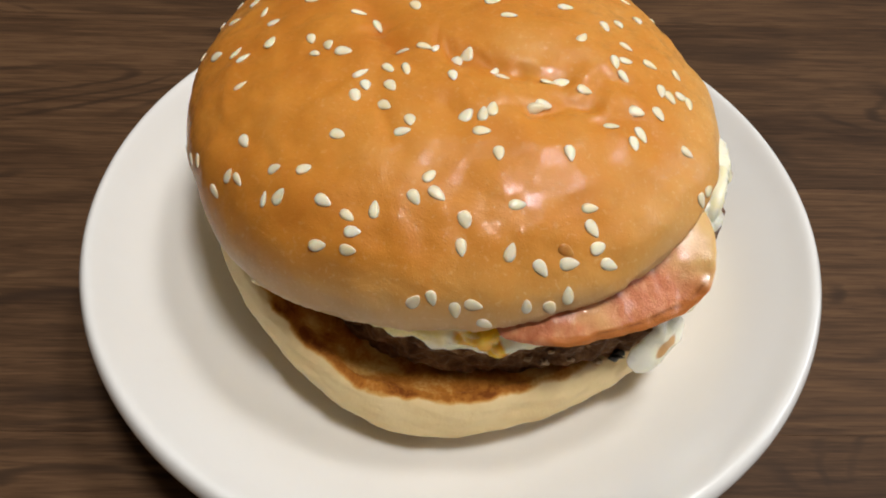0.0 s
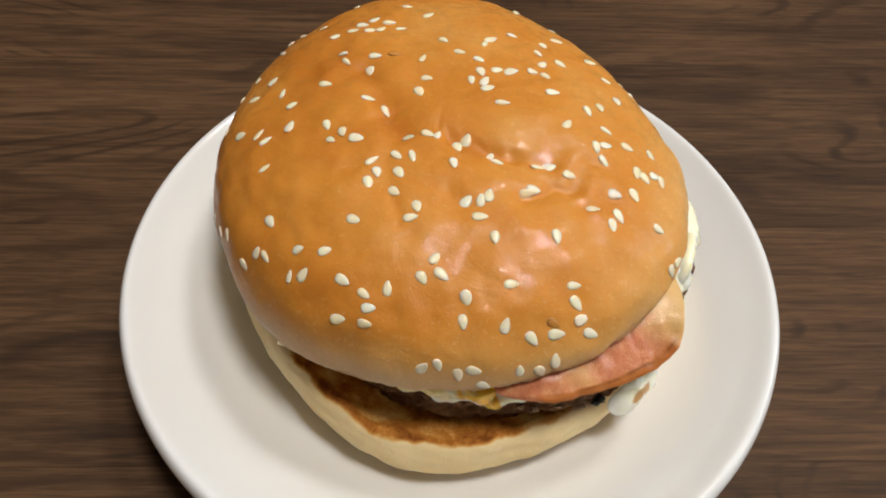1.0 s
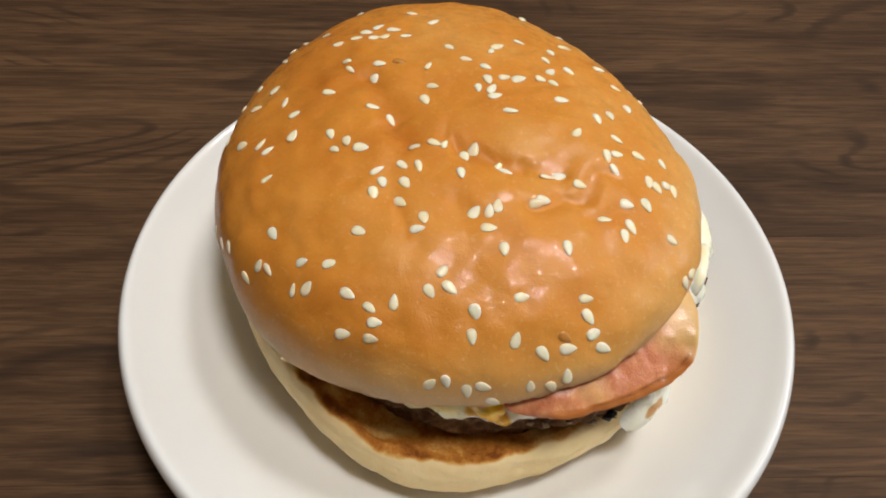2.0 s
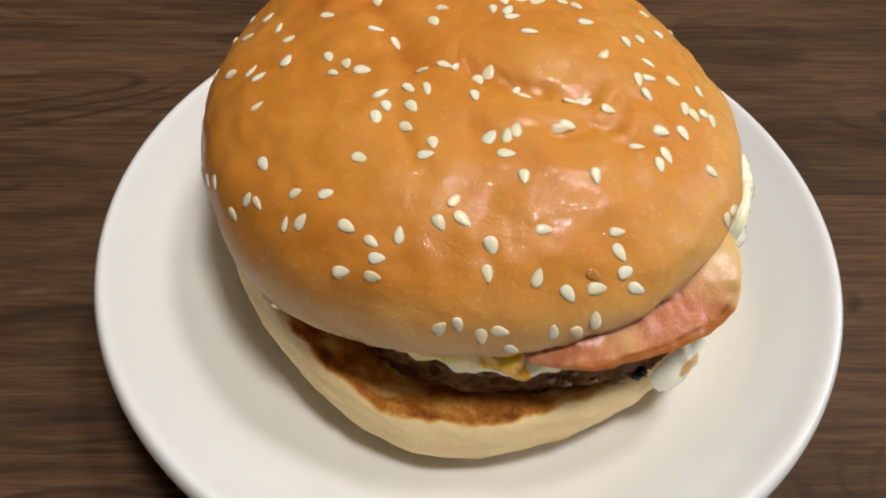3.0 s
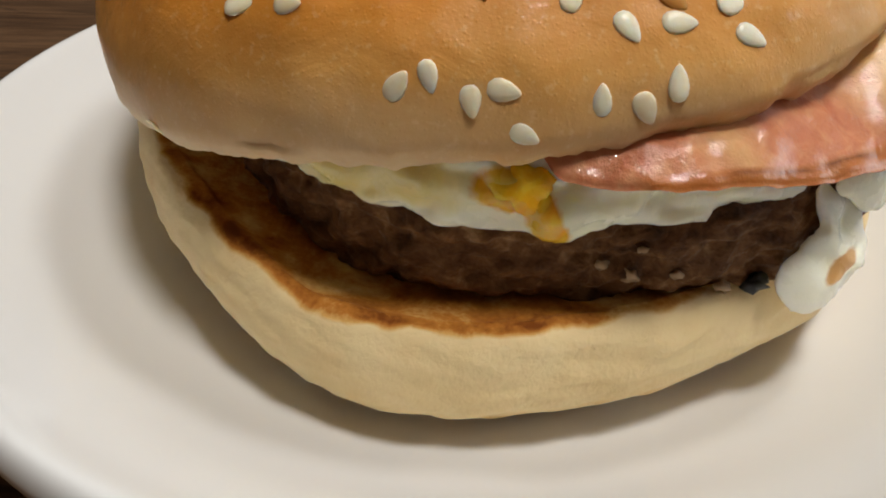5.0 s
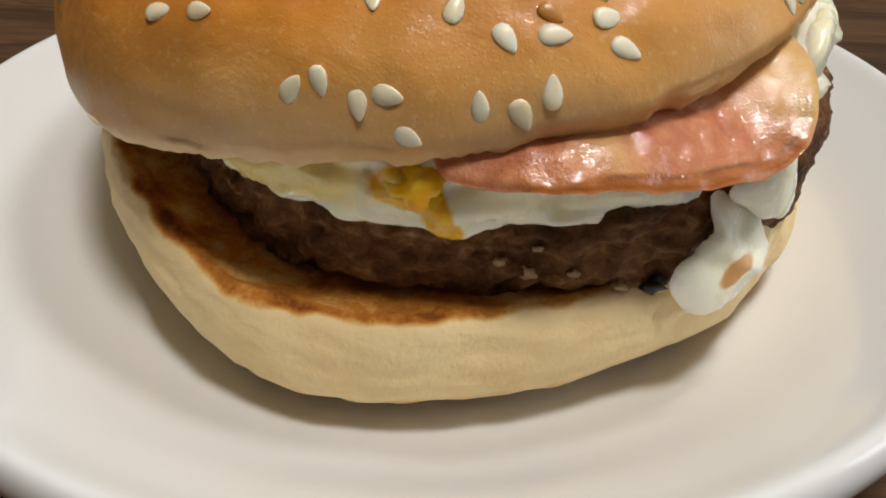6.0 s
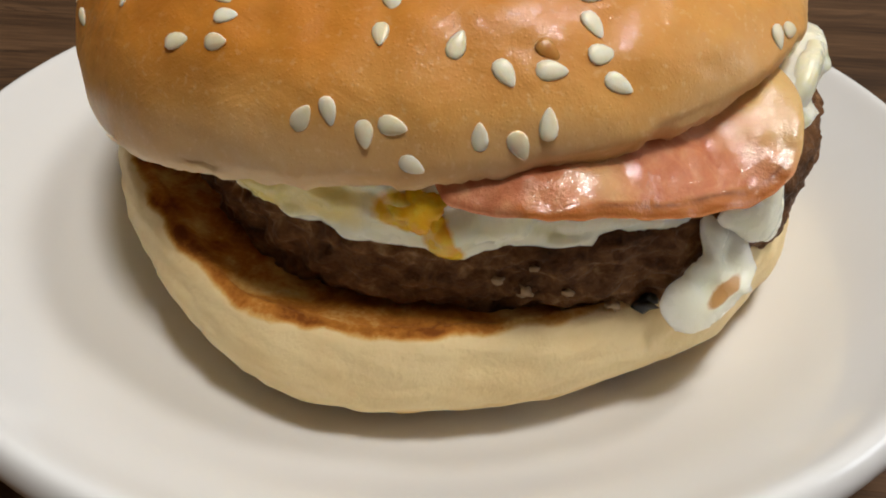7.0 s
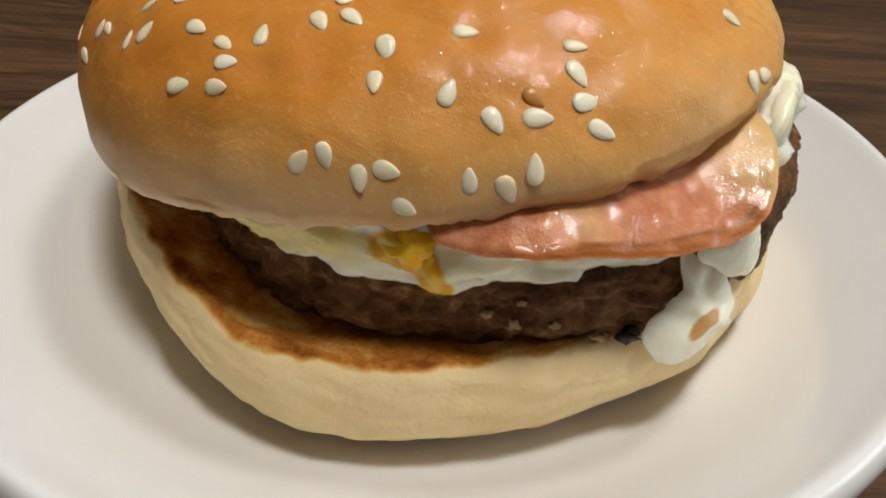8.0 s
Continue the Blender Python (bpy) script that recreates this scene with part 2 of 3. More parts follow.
def glide(table, x):
    """A smooth curve through a short table of (x, value)."""
    if x <= table[0][0]:
        return table[0][1]
    for n, ((a, p), (b, q)) in enumerate(zip(table, table[1:])):
        if x <= b:
            before, after = table[max(n - 1, 0)], table[min(n + 2, len(table) - 1)]
            s, w = (x - a) / (b - a), b - a
            m0 = (q - before[1]) / (b - before[0]) * w
            m1 = (after[1] - p) / (after[0] - a) * w
            return (2 * s**3 - 3 * s**2 + 1) * p + (s**3 - 2 * s**2 + s) * m0 + (3 * s**2 - 2 * s**3) * q + (s**3 - s**2) * m1
    return table[-1][1]


def step(a, b, x):
    s = min(1.0, max(0.0, (x - a) / (b - a)))
    return s * s * (3 - 2 * s)


def lumps(x, y, z, scale, seed=0.0):
    return noise.noise((x * scale + seed, y * scale - seed, z * scale + 2 * seed))


def box_mesh(name, x0, x1, y0, y1, z0, z1, material, bevel=0.0):
    bm = bmesh.new()
    bmesh.ops.create_cube(bm, size=1)
    for v in bm.verts:
        v.co = (x0 + (v.co.x + 0.5) * (x1 - x0), y0 + (v.co.y + 0.5) * (y1 - y0), z0 + (v.co.z + 0.5) * (z1 - z0))
    if bevel:
        bmesh.ops.bevel(bm, geom=bm.edges[:], offset=bevel, segments=1, affect="EDGES")
    me = bpy.data.meshes.new(name)
    bm.to_mesh(me)
    bm.free()
    me.materials.append(material)
    return me


# ---- room ----
FLOOR_Z, CEIL_Z = -0.72, 1.70
tagged(new("floor", box_mesh("floor", -1.9, 1.9, -1.9, 1.9, FLOOR_Z - 0.1, FLOOR_Z, FLOOR)), "brown wooden room floor under the table", "floor", kind="structure")
tagged(new("ceiling", box_mesh("ceiling", -1.9, 1.9, -1.9, 1.9, CEIL_Z, CEIL_Z + 0.1, CEILING)), "plain white painted room ceiling", "ceiling", kind="structure")
for name, x0, x1, y0, y1 in (("wall_north", -1.9, 1.9, 1.8, 1.9), ("wall_south", -1.9, 1.9, -1.9, -1.8), ("wall_west", -1.9, -1.8, -1.8, 1.8)):
    tagged(new(name, box_mesh(name, x0, x1, y0, y1, FLOOR_Z, CEIL_Z, WALL)), "plain beige painted room wall", "wall", kind="structure")


def joined(name, boxes, material):
    bm = bmesh.new()
    for values in boxes:
        me = box_mesh(name, *values, material)
        bm.from_mesh(me)
        bpy.data.meshes.remove(me)
    me = bpy.data.meshes.new(name)
    bm.to_mesh(me)
    bm.free()
    me.materials.append(material)
    return me


wy0, wy1, wz0, wz1 = WINDOW
tagged(new("wall_east", joined("wall_east", [(1.8, 1.9, -1.8, wy0, FLOOR_Z, CEIL_Z), (1.8, 1.9, wy1, 1.8, FLOOR_Z, CEIL_Z), (1.8, 1.9, wy0, wy1, FLOOR_Z, wz0), (1.8, 1.9, wy0, wy1, wz1, CEIL_Z)], WALL)),
       "plain beige painted room wall with a window opening", "wall", kind="structure")
window = tagged(new("window_1"), "white framed window in the room wall", "window", kind="structure")
window.location = (1.85, 0.35, wz0)
part("window_frame", joined("window_frame", [(1.81, 1.85, wy0, wy0 + 0.05, wz0, wz1), (1.81, 1.85, wy1 - 0.05, wy1, wz0, wz1), (1.81, 1.85, wy0 + 0.05, wy1 - 0.05, wz0, wz0 + 0.05), (1.81, 1.85, wy0 + 0.05, wy1 - 0.05, wz1 - 0.05, wz1)], SHADE), window)
sky = Nodes("pale_daylight")
sky.put(sky.bsdf.inputs["Emission Color"], (0.80, 0.90, 1.0, 1))
sky.put(sky.bsdf.inputs["Emission Strength"], 2.5)
tagged(new("backdrop", box_mesh("backdrop", 2.4, 2.42, -0.8, 2.6, -0.7, 1.9, sky.mat)), "pale plain daylight outside the window", "backdrop", kind="structure")


def ceiling_lamp(at):
    thing = tagged(new("ceiling_lamp"), "round white ceiling lamp", "lamp", "ceiling lamps")
    thing.location = (at[0], at[1], CEIL_Z)
    radii, drops = (0, .1, .2, .24, .245, .24, .2, .1, 0), (.075, .075, .073, .065, .04, .004, .001, 0, 0)
    v, f = turned(8, 48, lambda i, a: (at[0] + radii[i] * math.cos(a), at[1] + radii[i] * math.sin(a), CEIL_Z - drops[i]))
    part("lamp_body", mesh_of("lamp_body", v, f, SHADE), thing)


ceiling_lamp(LAMP)
ceiling_lamp(LAMP_2)

# ---- table ----
TOP = 0.0
table = tagged(new("table"), "dark walnut wooden table with long matt boards", "table")
table.location, table.rotation_euler = (0, 0, FLOOR_Z), (0, 0, radians(4.0))
part("apron", box_mesh("apron", -0.62, 0.62, -0.38, 0.42, -0.075, -0.0262, WOOD), table)
for x in (-0.58, 0.58):
    for y in (-0.34, 0.38):
        part("leg", box_mesh("leg", x - 0.03, x + 0.03, y - 0.03, y + 0.03, FLOOR_Z, -0.0752, WOOD, 0.003), table)
BOARD = 0.0708


def boards():
    rng = random.Random(3)
    for k in range(-5, 6):
        y0 = 0.0320 + BOARD * k
        ends = [-0.62, -0.62 + rng.uniform(0.15, 0.35)]
        while ends[-1] < 0.62:
            ends.append(ends[-1] + rng.uniform(0.35, 0.60))
        if -3 < k < 4:
            ends = [-0.62, 0.035 if k else -0.02, 0.62] if k in (-1, 0) else [-0.62, 0.62]
        ends[-1] = 0.62
        for x0, x1 in zip(ends, ends[1:]):
            if x1 - x0 > 0.02:
                me = box_mesh("board", x0 - (x0 + x1) / 2 + 0.00002, x1 - (x0 + x1) / 2 - 0.00002, -BOARD / 2 + 0.00002, BOARD / 2 - 0.00002, -0.026, 0.0, WOOD, 0.00004)
                ob = new("board", me)
                ob.parent = table
                ob.location = ((x0 + x1) / 2, y0 + BOARD / 2, -FLOOR_Z)


boards()

# ---- plate ----
PLATE = [(0.000, 0.0075), (0.30, 0.0075), (0.48, 0.0077), (0.58, 0.0087), (0.67, 0.0111), (0.76, 0.0153), (0.83, 0.0193), (0.88, 0.0220), (0.92, 0.0241), (0.950, 0.0259),
         (0.972, 0.0269), (0.989, 0.0263), (1.000, 0.0244), (0.997, 0.0222), (0.980, 0.0204), (0.94, 0.0184), (0.85, 0.0142), (0.75, 0.0102), (0.66, 0.0058),
         (0.600, 0.0030), (0.585, 0.0006), (0.575, 0.0), (0.560, 0.0), (0.552, 0.0008), (0.540, 0.0028), (0.30, 0.0030), (0.0, 0.0030)]
RIM, PLATE_C = 0.0761, (-0.0001, 0.0008)


def plate():
    thing = tagged(new("plate"), "round white glazed china plate on the wooden table", "plate")
    us = [n / (len(PLATE) - 1) for n in range(len(PLATE))]
    rs, zs = list(zip(us, [p[0] for p in PLATE])), list(zip(us, [p[1] for p in PLATE]))
    count = 150

    def point(i, a):
        near = [min(1, max(0, i / count + d)) for d in (-0.016, -0.008, 0, 0.008, 0.016)]
        r = max(0.0, sum(glide(rs, u) for u in near) / 5) * RIM if 0 < i < count else 0.0
        return (PLATE_C[0] + r * math.cos(a), PLATE_C[1] + r * math.sin(a), max(0.0, sum(glide(zs, u) for u in near) / 5))
    v, f = turned(count, 160, point)
    me = mesh_of("dish", v, f, CHINA)
    part("dish", me, thing)


plate()

# ---- burger ----
BASE_Z = 0.0080
burger = tagged(new("hamburger"), "sesame hamburger with bacon, fried egg and beef patty on the plate", "hamburger")
burger.location = (0.001, 0.006, BASE_Z)

# upper bun
BUN_C, BUN_N = (-0.0033, 0.0111, 0.0411), 2.54
EDGE = [(-180, .0325), (-150, .0342), (-135, .0358), (-126, .0365), (-118, .0371), (-105, .0388), (-90, .0402), (-62, .0419), (-45, .0436), (-28, .0451), (0, .0450), (45, .0420), (90, .0390), (135, .0350), (180, .0325)]
BUN_TURN = Euler((-0.0258, 0, 0)).to_matrix()
BUN_TURN = Euler((0, -0.0514, 0)).to_matrix() @ BUN_TURN
CREASES = [
    ((-0.0215, 0.0225), (-0.0151, 0.0088), 0.0013, 0.0034),
    ((-0.0151, 0.0088), (-0.0118, 0.0027), 0.0018, 0.0027),
    ((-0.0100, 0.0036), (-0.0045, 0.0042), 0.0010, 0.0020),
    ((-0.0045, 0.0042), (-0.0018, 0.0012), 0.0012, 0.0022),
    ((-0.0018, 0.0012), (0.0094, -0.0029), 0.0017, 0.0029),
    ((0.0094, -0.0029), (0.0170, -0.0040), 0.0011, 0.0030),
    ((0.0115, -0.0125), (0.0209, -0.0085), 0.0012, 0.0021),
    ((0.0209, -0.0085), (0.0260, -0.0020), 0.0007, 0.0025),
    ((-0.0020, -0.0120), (0.0030, -0.0150), 0.0006, 0.0030),
    ((-0.0140, -0.0120), (-0.0110, -0.0180), 0.0007, 0.0026),
    ((0.0240, -0.0130), (0.0290, -0.0110), 0.0007, 0.0026),
]


def bun_reach(az):
    x, y = .0515 * math.cos(az), .0558 * math.sin(az)
    b = math.atan2(y, x)
    k = 1 - .0527 * math.sin(2 * b) + .0088 * math.cos(3 * b) - .0291 * math.sin(3 * b) - .0027 * math.sin(4 * b)
    return k / math.hypot(math.cos(az) / .0515, math.sin(az) / .0558)


def crease_depth(x, y):
    depth = 0.0
    x, y = x + 0.0016 * lumps(x, y, 0, 170, 4.0) + 0.0006 * lumps(x, y, 0, 480, 1.0), y + 0.0016 * lumps(x, y, 1, 170, 9.0) + 0.0006 * lumps(x, y, 1, 480, 2.0)
    for (ax, ay), (bx, by), d, w in CREASES:
        dx, dy = bx - ax, by - ay
        s = min(1, max(0, ((x - ax) * dx + (y - ay) * dy) / (dx * dx + dy * dy)))
        far = math.hypot(x - ax - s * dx, y - ay - s * dy)
        depth += (d * (0.66 * math.exp(-(far / (0.60 * w)) ** 2) + 0.50 * math.exp(-(far / (1.5 * w)) ** 2))) ** 2
    return math.sqrt(depth)


def upper_bun():
    crown, roll, under, around = 90, 12, 14, 420
    rings = crown + roll + under
    bake = {}

    def point(i, az):
        edge = glide(EDGE, (math.degrees(az) + 180) % 360 - 180) + 0.0005 * lumps(math.cos(az), math.sin(az), 0, 9.0) + 0.0004 * lumps(math.cos(az), math.sin(az), 0, 31.0) + 0.00035 * lumps(math.cos(az), math.sin(az), 0, 70.0)
        lip = 0.0038
        end = (edge + lip - BUN_C[2])
        reach, h = bun_reach(az), 0.0246 if end > 0 else 0.0139
        low = math.copysign(min(1, abs(end / h)) ** (BUN_N / 2), end)
        low = math.asin(max(-0.98, min(0.98, low)))
        if i <= crown:
            th = math.pi / 2 + (low - math.pi / 2) * (i / crown) ** 0.8
        else:
            th = low
        s, c = math.sin(th), max(0.0, math.cos(th))
        z = math.copysign(abs(s) ** (2 / BUN_N), s) * (0.0246 if s > 0 else 0.0139)
        rho = reach * c ** (2 / BUN_N)
        if i > crown:
            t = min(1.0, (i - crown) / roll)
            a = t * math.pi * 0.5
            rho -= lip * 0.9 * (1 - math.cos(a))
            z -= lip * math.sin(a)
            if i > crown + roll:
                t = (i - crown - roll) / under
                rho *= 1 - t
                z += 0.0030 * step(0, 0.25, t)
        p = BUN_TURN @ Vector((rho * math.cos(az), rho * math.sin(az), z)) + Vector(BUN_C)
        if i <= crown + 2:
            out = (p - Vector((BUN_C[0], BUN_C[1], 0.030))).normalized()
            p += out * (0.0009 * lumps(*p, 60, 3.0) + 0.00050 * lumps(*p, 130, 7.0) + step(0.050, 0.058, p.z) * 0.00040 * lumps(*p, 230, 5.0) + 0.00008 * lumps(*p, 420, 1.0))
            p.z -= crease_depth(p.x, p.y)
        else:
            p.z += 0.0005 * lumps(*p, 300, 2.0)
        top = i / crown
        height = p.z - edge
        b = 0.24 + 0.48 * step(0.003, 0.019, height) - 0.22 * (1 - step(-0.0005, 0.0050, height))
        # blotchy; set a deeper brown towards -x and along the creases
        b += 0.10 * lumps(*p, 45, 11.0) + 0.08 * step(0.010, -0.04, p.x) * step(0.002, 0.014, height) + 70 * crease_depth(p.x, p.y)
        bake[len(bake)] = min(1.0, max(0.0, b if i <= crown + roll else -0.1))
        return p
    v, f = turned(rings, around, point)
    me = mesh_of("upper_bun", v, f, CRUST, bake=[bake[k] for k in range(len(v))])
    return part("upper_bun", me, burger, "glossy golden-brown bun top with wrinkled crust"), v, f


upper, bun_verts, bun_faces = upper_bun()

# lower bun
LOW_C = (0.0013, 0.0050)
LOW_PROFILE = [(0.0, 0.0080), (0.55, 0.0080), (0.74, 0.0082), (0.85, 0.0094), (0.930, 0.0120), (0.980, 0.0152), (1.0, 0.0184), (0.997, 0.0212), (0.985, 0.0234),
               (0.962, 0.0250), (0.925, 0.0254), (0.87, 0.0246), (0.6, 0.0240), (0.0, 0.0238)]
LOW_REACH = [(-180, .0518), (-160, .0512), (-146, .0504), (-133, .0502), (-120, .0518), (-108, .0530), (-98, .0533), (-88, .0528), (-75, .0515), (-61, .0509), (-46, .0514), (-30, .0519), (-15, .0525), (0, .0530), (45, .0526), (90, .0521), (140, .0518), (180, .0518)]
TOAST_OUT = [(-180, .950), (-150, .955), (-133, .968), (-120, .968), (-104, .962), (-90, .955), (-75, .950), (-60, .948), (-50, .915), (-40, .890), (0, .890), (180, .950)]


def lower_bun():
    us = [n / (len(LOW_PROFILE) - 1) for n in range(len(LOW_PROFILE))]
    rs, zs = list(zip(us, [p[0] for p in LOW_PROFILE])), list(zip(us, [p[1] for p in LOW_PROFILE]))
    count, toast = 120, []

    def point(i, az):
        u, deg = i / count, (math.degrees(az) + 180) % 360 - 180
        k = max(0.0, glide(rs, u)) if 0 < i < count else 0.0
        z = glide(zs, u)
        reach = glide(LOW_REACH, deg) * (1 + 0.004 * lumps(math.cos(az), math.sin(az), 0, 6.0, 4.0))
        x, y = LOW_C[0] + k * reach * math.cos(az), LOW_C[1] + k * reach * math.sin(az)
        lift = step(0.0090, 0.0226, z)
        z += lift * (0.0060 * step(-0.006, -0.048, x) + 0.0007 * lumps(x, y, 0, 70, 5.0))
        if u > 0.2:
            swell = 0.0007 * lumps(x, y, z * 1.6, 100, 2.0) + 0.0004 * lumps(x, y, z * 1.6, 300, 6.0) + 0.00014 * lumps(x, y, z, 900, 3.0)
            swell += 0.0007 * step(0.1, 0.55, lumps(x, y, z * 0.8, 110, 12.0)) * step(0.0160, 0.0090, z)
            x, y = x + swell * math.cos(az), y + swell * math.sin(az)
        fold = math.exp(-((math.degrees(az) + 78 - 2600 * (z - 0.012)) / 3.0) ** 2) * step(0.008, 0.012, z) * step(0.019, 0.015, z)
        fold += 0.8 * math.exp(-((math.degrees(az) + 101 + 3600 * (z - 0.013)) / 3.0) ** 2) * step(0.008, 0.010, z) * step(0.018, 0.014, z)
        x, y = x - 0.0013 * fold * math.cos(az), y - 0.0013 * fold * math.sin(az)
        if u > 0.5:
            rim = glide(TOAST_OUT, deg) + 0.016 * lumps(x, y, 0, 130, 3.0) + 0.010 * lumps(x, y, 0, 420, 7.0)
            ring = step(rim + 0.010, rim - 0.020, k)
            inner = step(0.935, 0.905, k + 0.02 * lumps(x, y, 0, 160, 5.0)) * step(-90, -102, deg) * (1 - 0.6 * step(-135, -150, deg))
            toast.append(0.90 * ring * (0.80 + 0.5 * lumps(x, y, 0, 70, 8.0)) * (1 - 0.42 * inner * (0.7 + 0.9 * lumps(x, y, 0, 260, 2.0))))
        else:
            toast.append(0.24 * step(0.018, 0.010, z))
        return (x, y, z)
    v, f = turned(count, 300, point)
    part("lower_bun", mesh_of("lower_bun", v, f, CRUMB, toast=toast), burger, "pale soft bun base with brown toasted cut face")


lower_bun()

# beef
BEEF_C = (0.0060, 0.0070)
BEEF_REACH = [(-180, .0455), (-150, .0452), (-120, .0460), (-100, .0465), (-86, .0458), (-75, .0460), (-66, .0470), (-57, .0480), (-40, .0484), (-15, .0487), (0, .0494), (20, .0494), (60, .0470), (180, .0455)]


def patty():
    profile = [(0.0, 0.0240), (0.85, 0.0239), (0.955, 0.0243), (0.990, 0.0260), (1.0, 0.0300), (0.996, 0.0336), (0.97, 0.0360), (0.90, 0.0372), (0.5, 0.0374), (0.0, 0.0374)]
    us = [n / (len(profile) - 1) for n in range(len(profile))]
    rs, zs = list(zip(us, [p[0] for p in profile])), list(zip(us, [p[1] for p in profile]))
    count = 70

    def point(i, az):
        k = max(0.0, glide(rs, i / count)) if 0 < i < count else 0.0
        z = glide(zs, i / count)
        reach = glide(BEEF_REACH, (math.degrees(az) + 180) % 360 - 180) * (1 + 0.004 * lumps(math.cos(az), math.sin(az), 0, 5.0, 9.0))
        x, y = BEEF_C[0] + k * reach * math.cos(az), BEEF_C[1] + k * reach * math.sin(az)
        if 0.8 < k:
            calm = 1 - 0.55 * step(-45, -20, (math.degrees(az) + 180) % 360 - 180)
            d = 0.0012 * lumps(x, y, z * 1.8, 190, 1.0) + calm * 0.0011 * lumps(x, y, z * 1.5, 480, 3.0) + 0.0005 * lumps(x, y, z, 1100, 5.0)
            x, y = x + d * math.cos(az), y + d * math.sin(az)
        return (x, y, z + 0.0004 * lumps(x, y, z, 260, 2.0) + 0.0058 * step(-0.008, -0.045, x) * step(0.040, 0.026, z))
    v, f = turned(count, 420, point)
    return part("beef_patty", mesh_of("beef_patty", v, f, BEEF), burger, "dark brown grilled minced beef patty")


beef = patty()

# egg
EGG_C = (0.0035, 0.0070)
EGG_REACH = [(-180, .0380), (-150, .0400), (-128, .0452), (-112, .0474), (-95, .0486), (-80, .0484), (-65, .0482), (-50, .0484), (-35, .0484), (-20, .0492), (-8, .0488), (20, .0465), (60, .0440), (120, .0420), (180, .0380)]
EGG_LOW = [(-180, .0400), (-140, .0385), (-128, .0356), (-118, .0353), (-112, .0357), (-107, .0358), (-102, .0350), (-97, .0346), (-88, .0338), (-80, .0337), (-72, .0343), (-65, .0335), (-60, .0337), (-56, .0345), (-50, .0342), (-44, .0346), (-30, .0370), (-15, .0390), (30, .0390), (180, .0400)]
EGG_TOP = [(-180, .0415), (-130, .0425), (-100, .0440), (-60, .0445), (-30, .0455), (-18, .0482), (-5, .0470), (40, .0440), (180, .0415)]


def egg_side(az, z):
    """The place on the egg's outer edge at an azimuth in degrees and a height."""
    a = math.radians(az)
    low, top = glide(EGG_LOW, az), glide(EGG_TOP, az)
    s = min(1, max(-1, 2 * (z - low) / (top - low) - 1))
    r = glide(EGG_REACH, az) - 0.0022 * (1 - math.sqrt(max(0, 1 - s * s)))
    return Vector((EGG_C[0] + r * math.cos(a), EGG_C[1] + r * math.sin(a), z))


def fried_egg():
    count, tint, runny = 60, [], []

    def point(i, az):
        deg = (math.degrees(az) + 180) % 360 - 180
        reach = glide(EGG_REACH, deg) + 0.0007 * lumps(math.cos(az), math.sin(az), 0, 7.0, 2.0) + 0.0004 * lumps(math.cos(az), math.sin(az), 0, 19.0, 3.0)
        low = glide(EGG_LOW, deg) + 0.0005 * lumps(math.cos(az), math.sin(az), 1, 14.0, 4.0)
        top = glide(EGG_TOP, deg)
        if i < 20:
            k, z = i / 20 * 0.94, 0.0378 + (low - 0.0378) * step(0.78, 0.95, i / 20)
            r = k * reach
        elif i <= 40:
            t = math.pi * (i - 20) / 20
            z = (low + top) / 2 - (top - low) / 2 * math.cos(t)
            r = reach * 0.94 + reach * 0.06 * math.sin(t) ** 0.7
        else:
            k = (60 - i) / 20
            r, z = reach * 0.94 * k, top
        x, y = EGG_C[0] + r * math.cos(az), EGG_C[1] + r * math.sin(az)
        d = 0.0019 * lumps(x, y, z * 2, 150, 6.0) + 0.0009 * lumps(x, y, z * 1.6, 420, 8.0) + 0.0003 * lumps(x, y, z, 1000, 2.0)
        z += 0.0005 * lumps(x, y, z, 200, 1.5)
        x, y = x + d * math.cos(az), y + d * math.sin(az)
        tint.append(0.85 * math.exp(-((deg + 99) / 10) ** 2) * step(0.0345, 0.0385, z) + 0.75 * math.exp(-((deg + 112) / 6) ** 2))
        runny.append(max(math.exp(-((deg + 88) / 5.2) ** 2 - ((z - 0.0402) / 0.0030) ** 2), math.exp(-((deg + 83.5 + 500 * (z - 0.036)) / 2.6) ** 2) * step(0.0325, 0.0345, z) * step(0.0405, 0.0385, z)))
        return (x, y, z)
    v, f = turned(count, 420, point)
    me = mesh_of("fried_egg", v, f, EGG, tint=tint, brown=[0] * len(v), yolk=runny)
    return part("fried_egg", me, burger, "white fried egg with ragged edges and broken yolk")


egg = fried_egg()


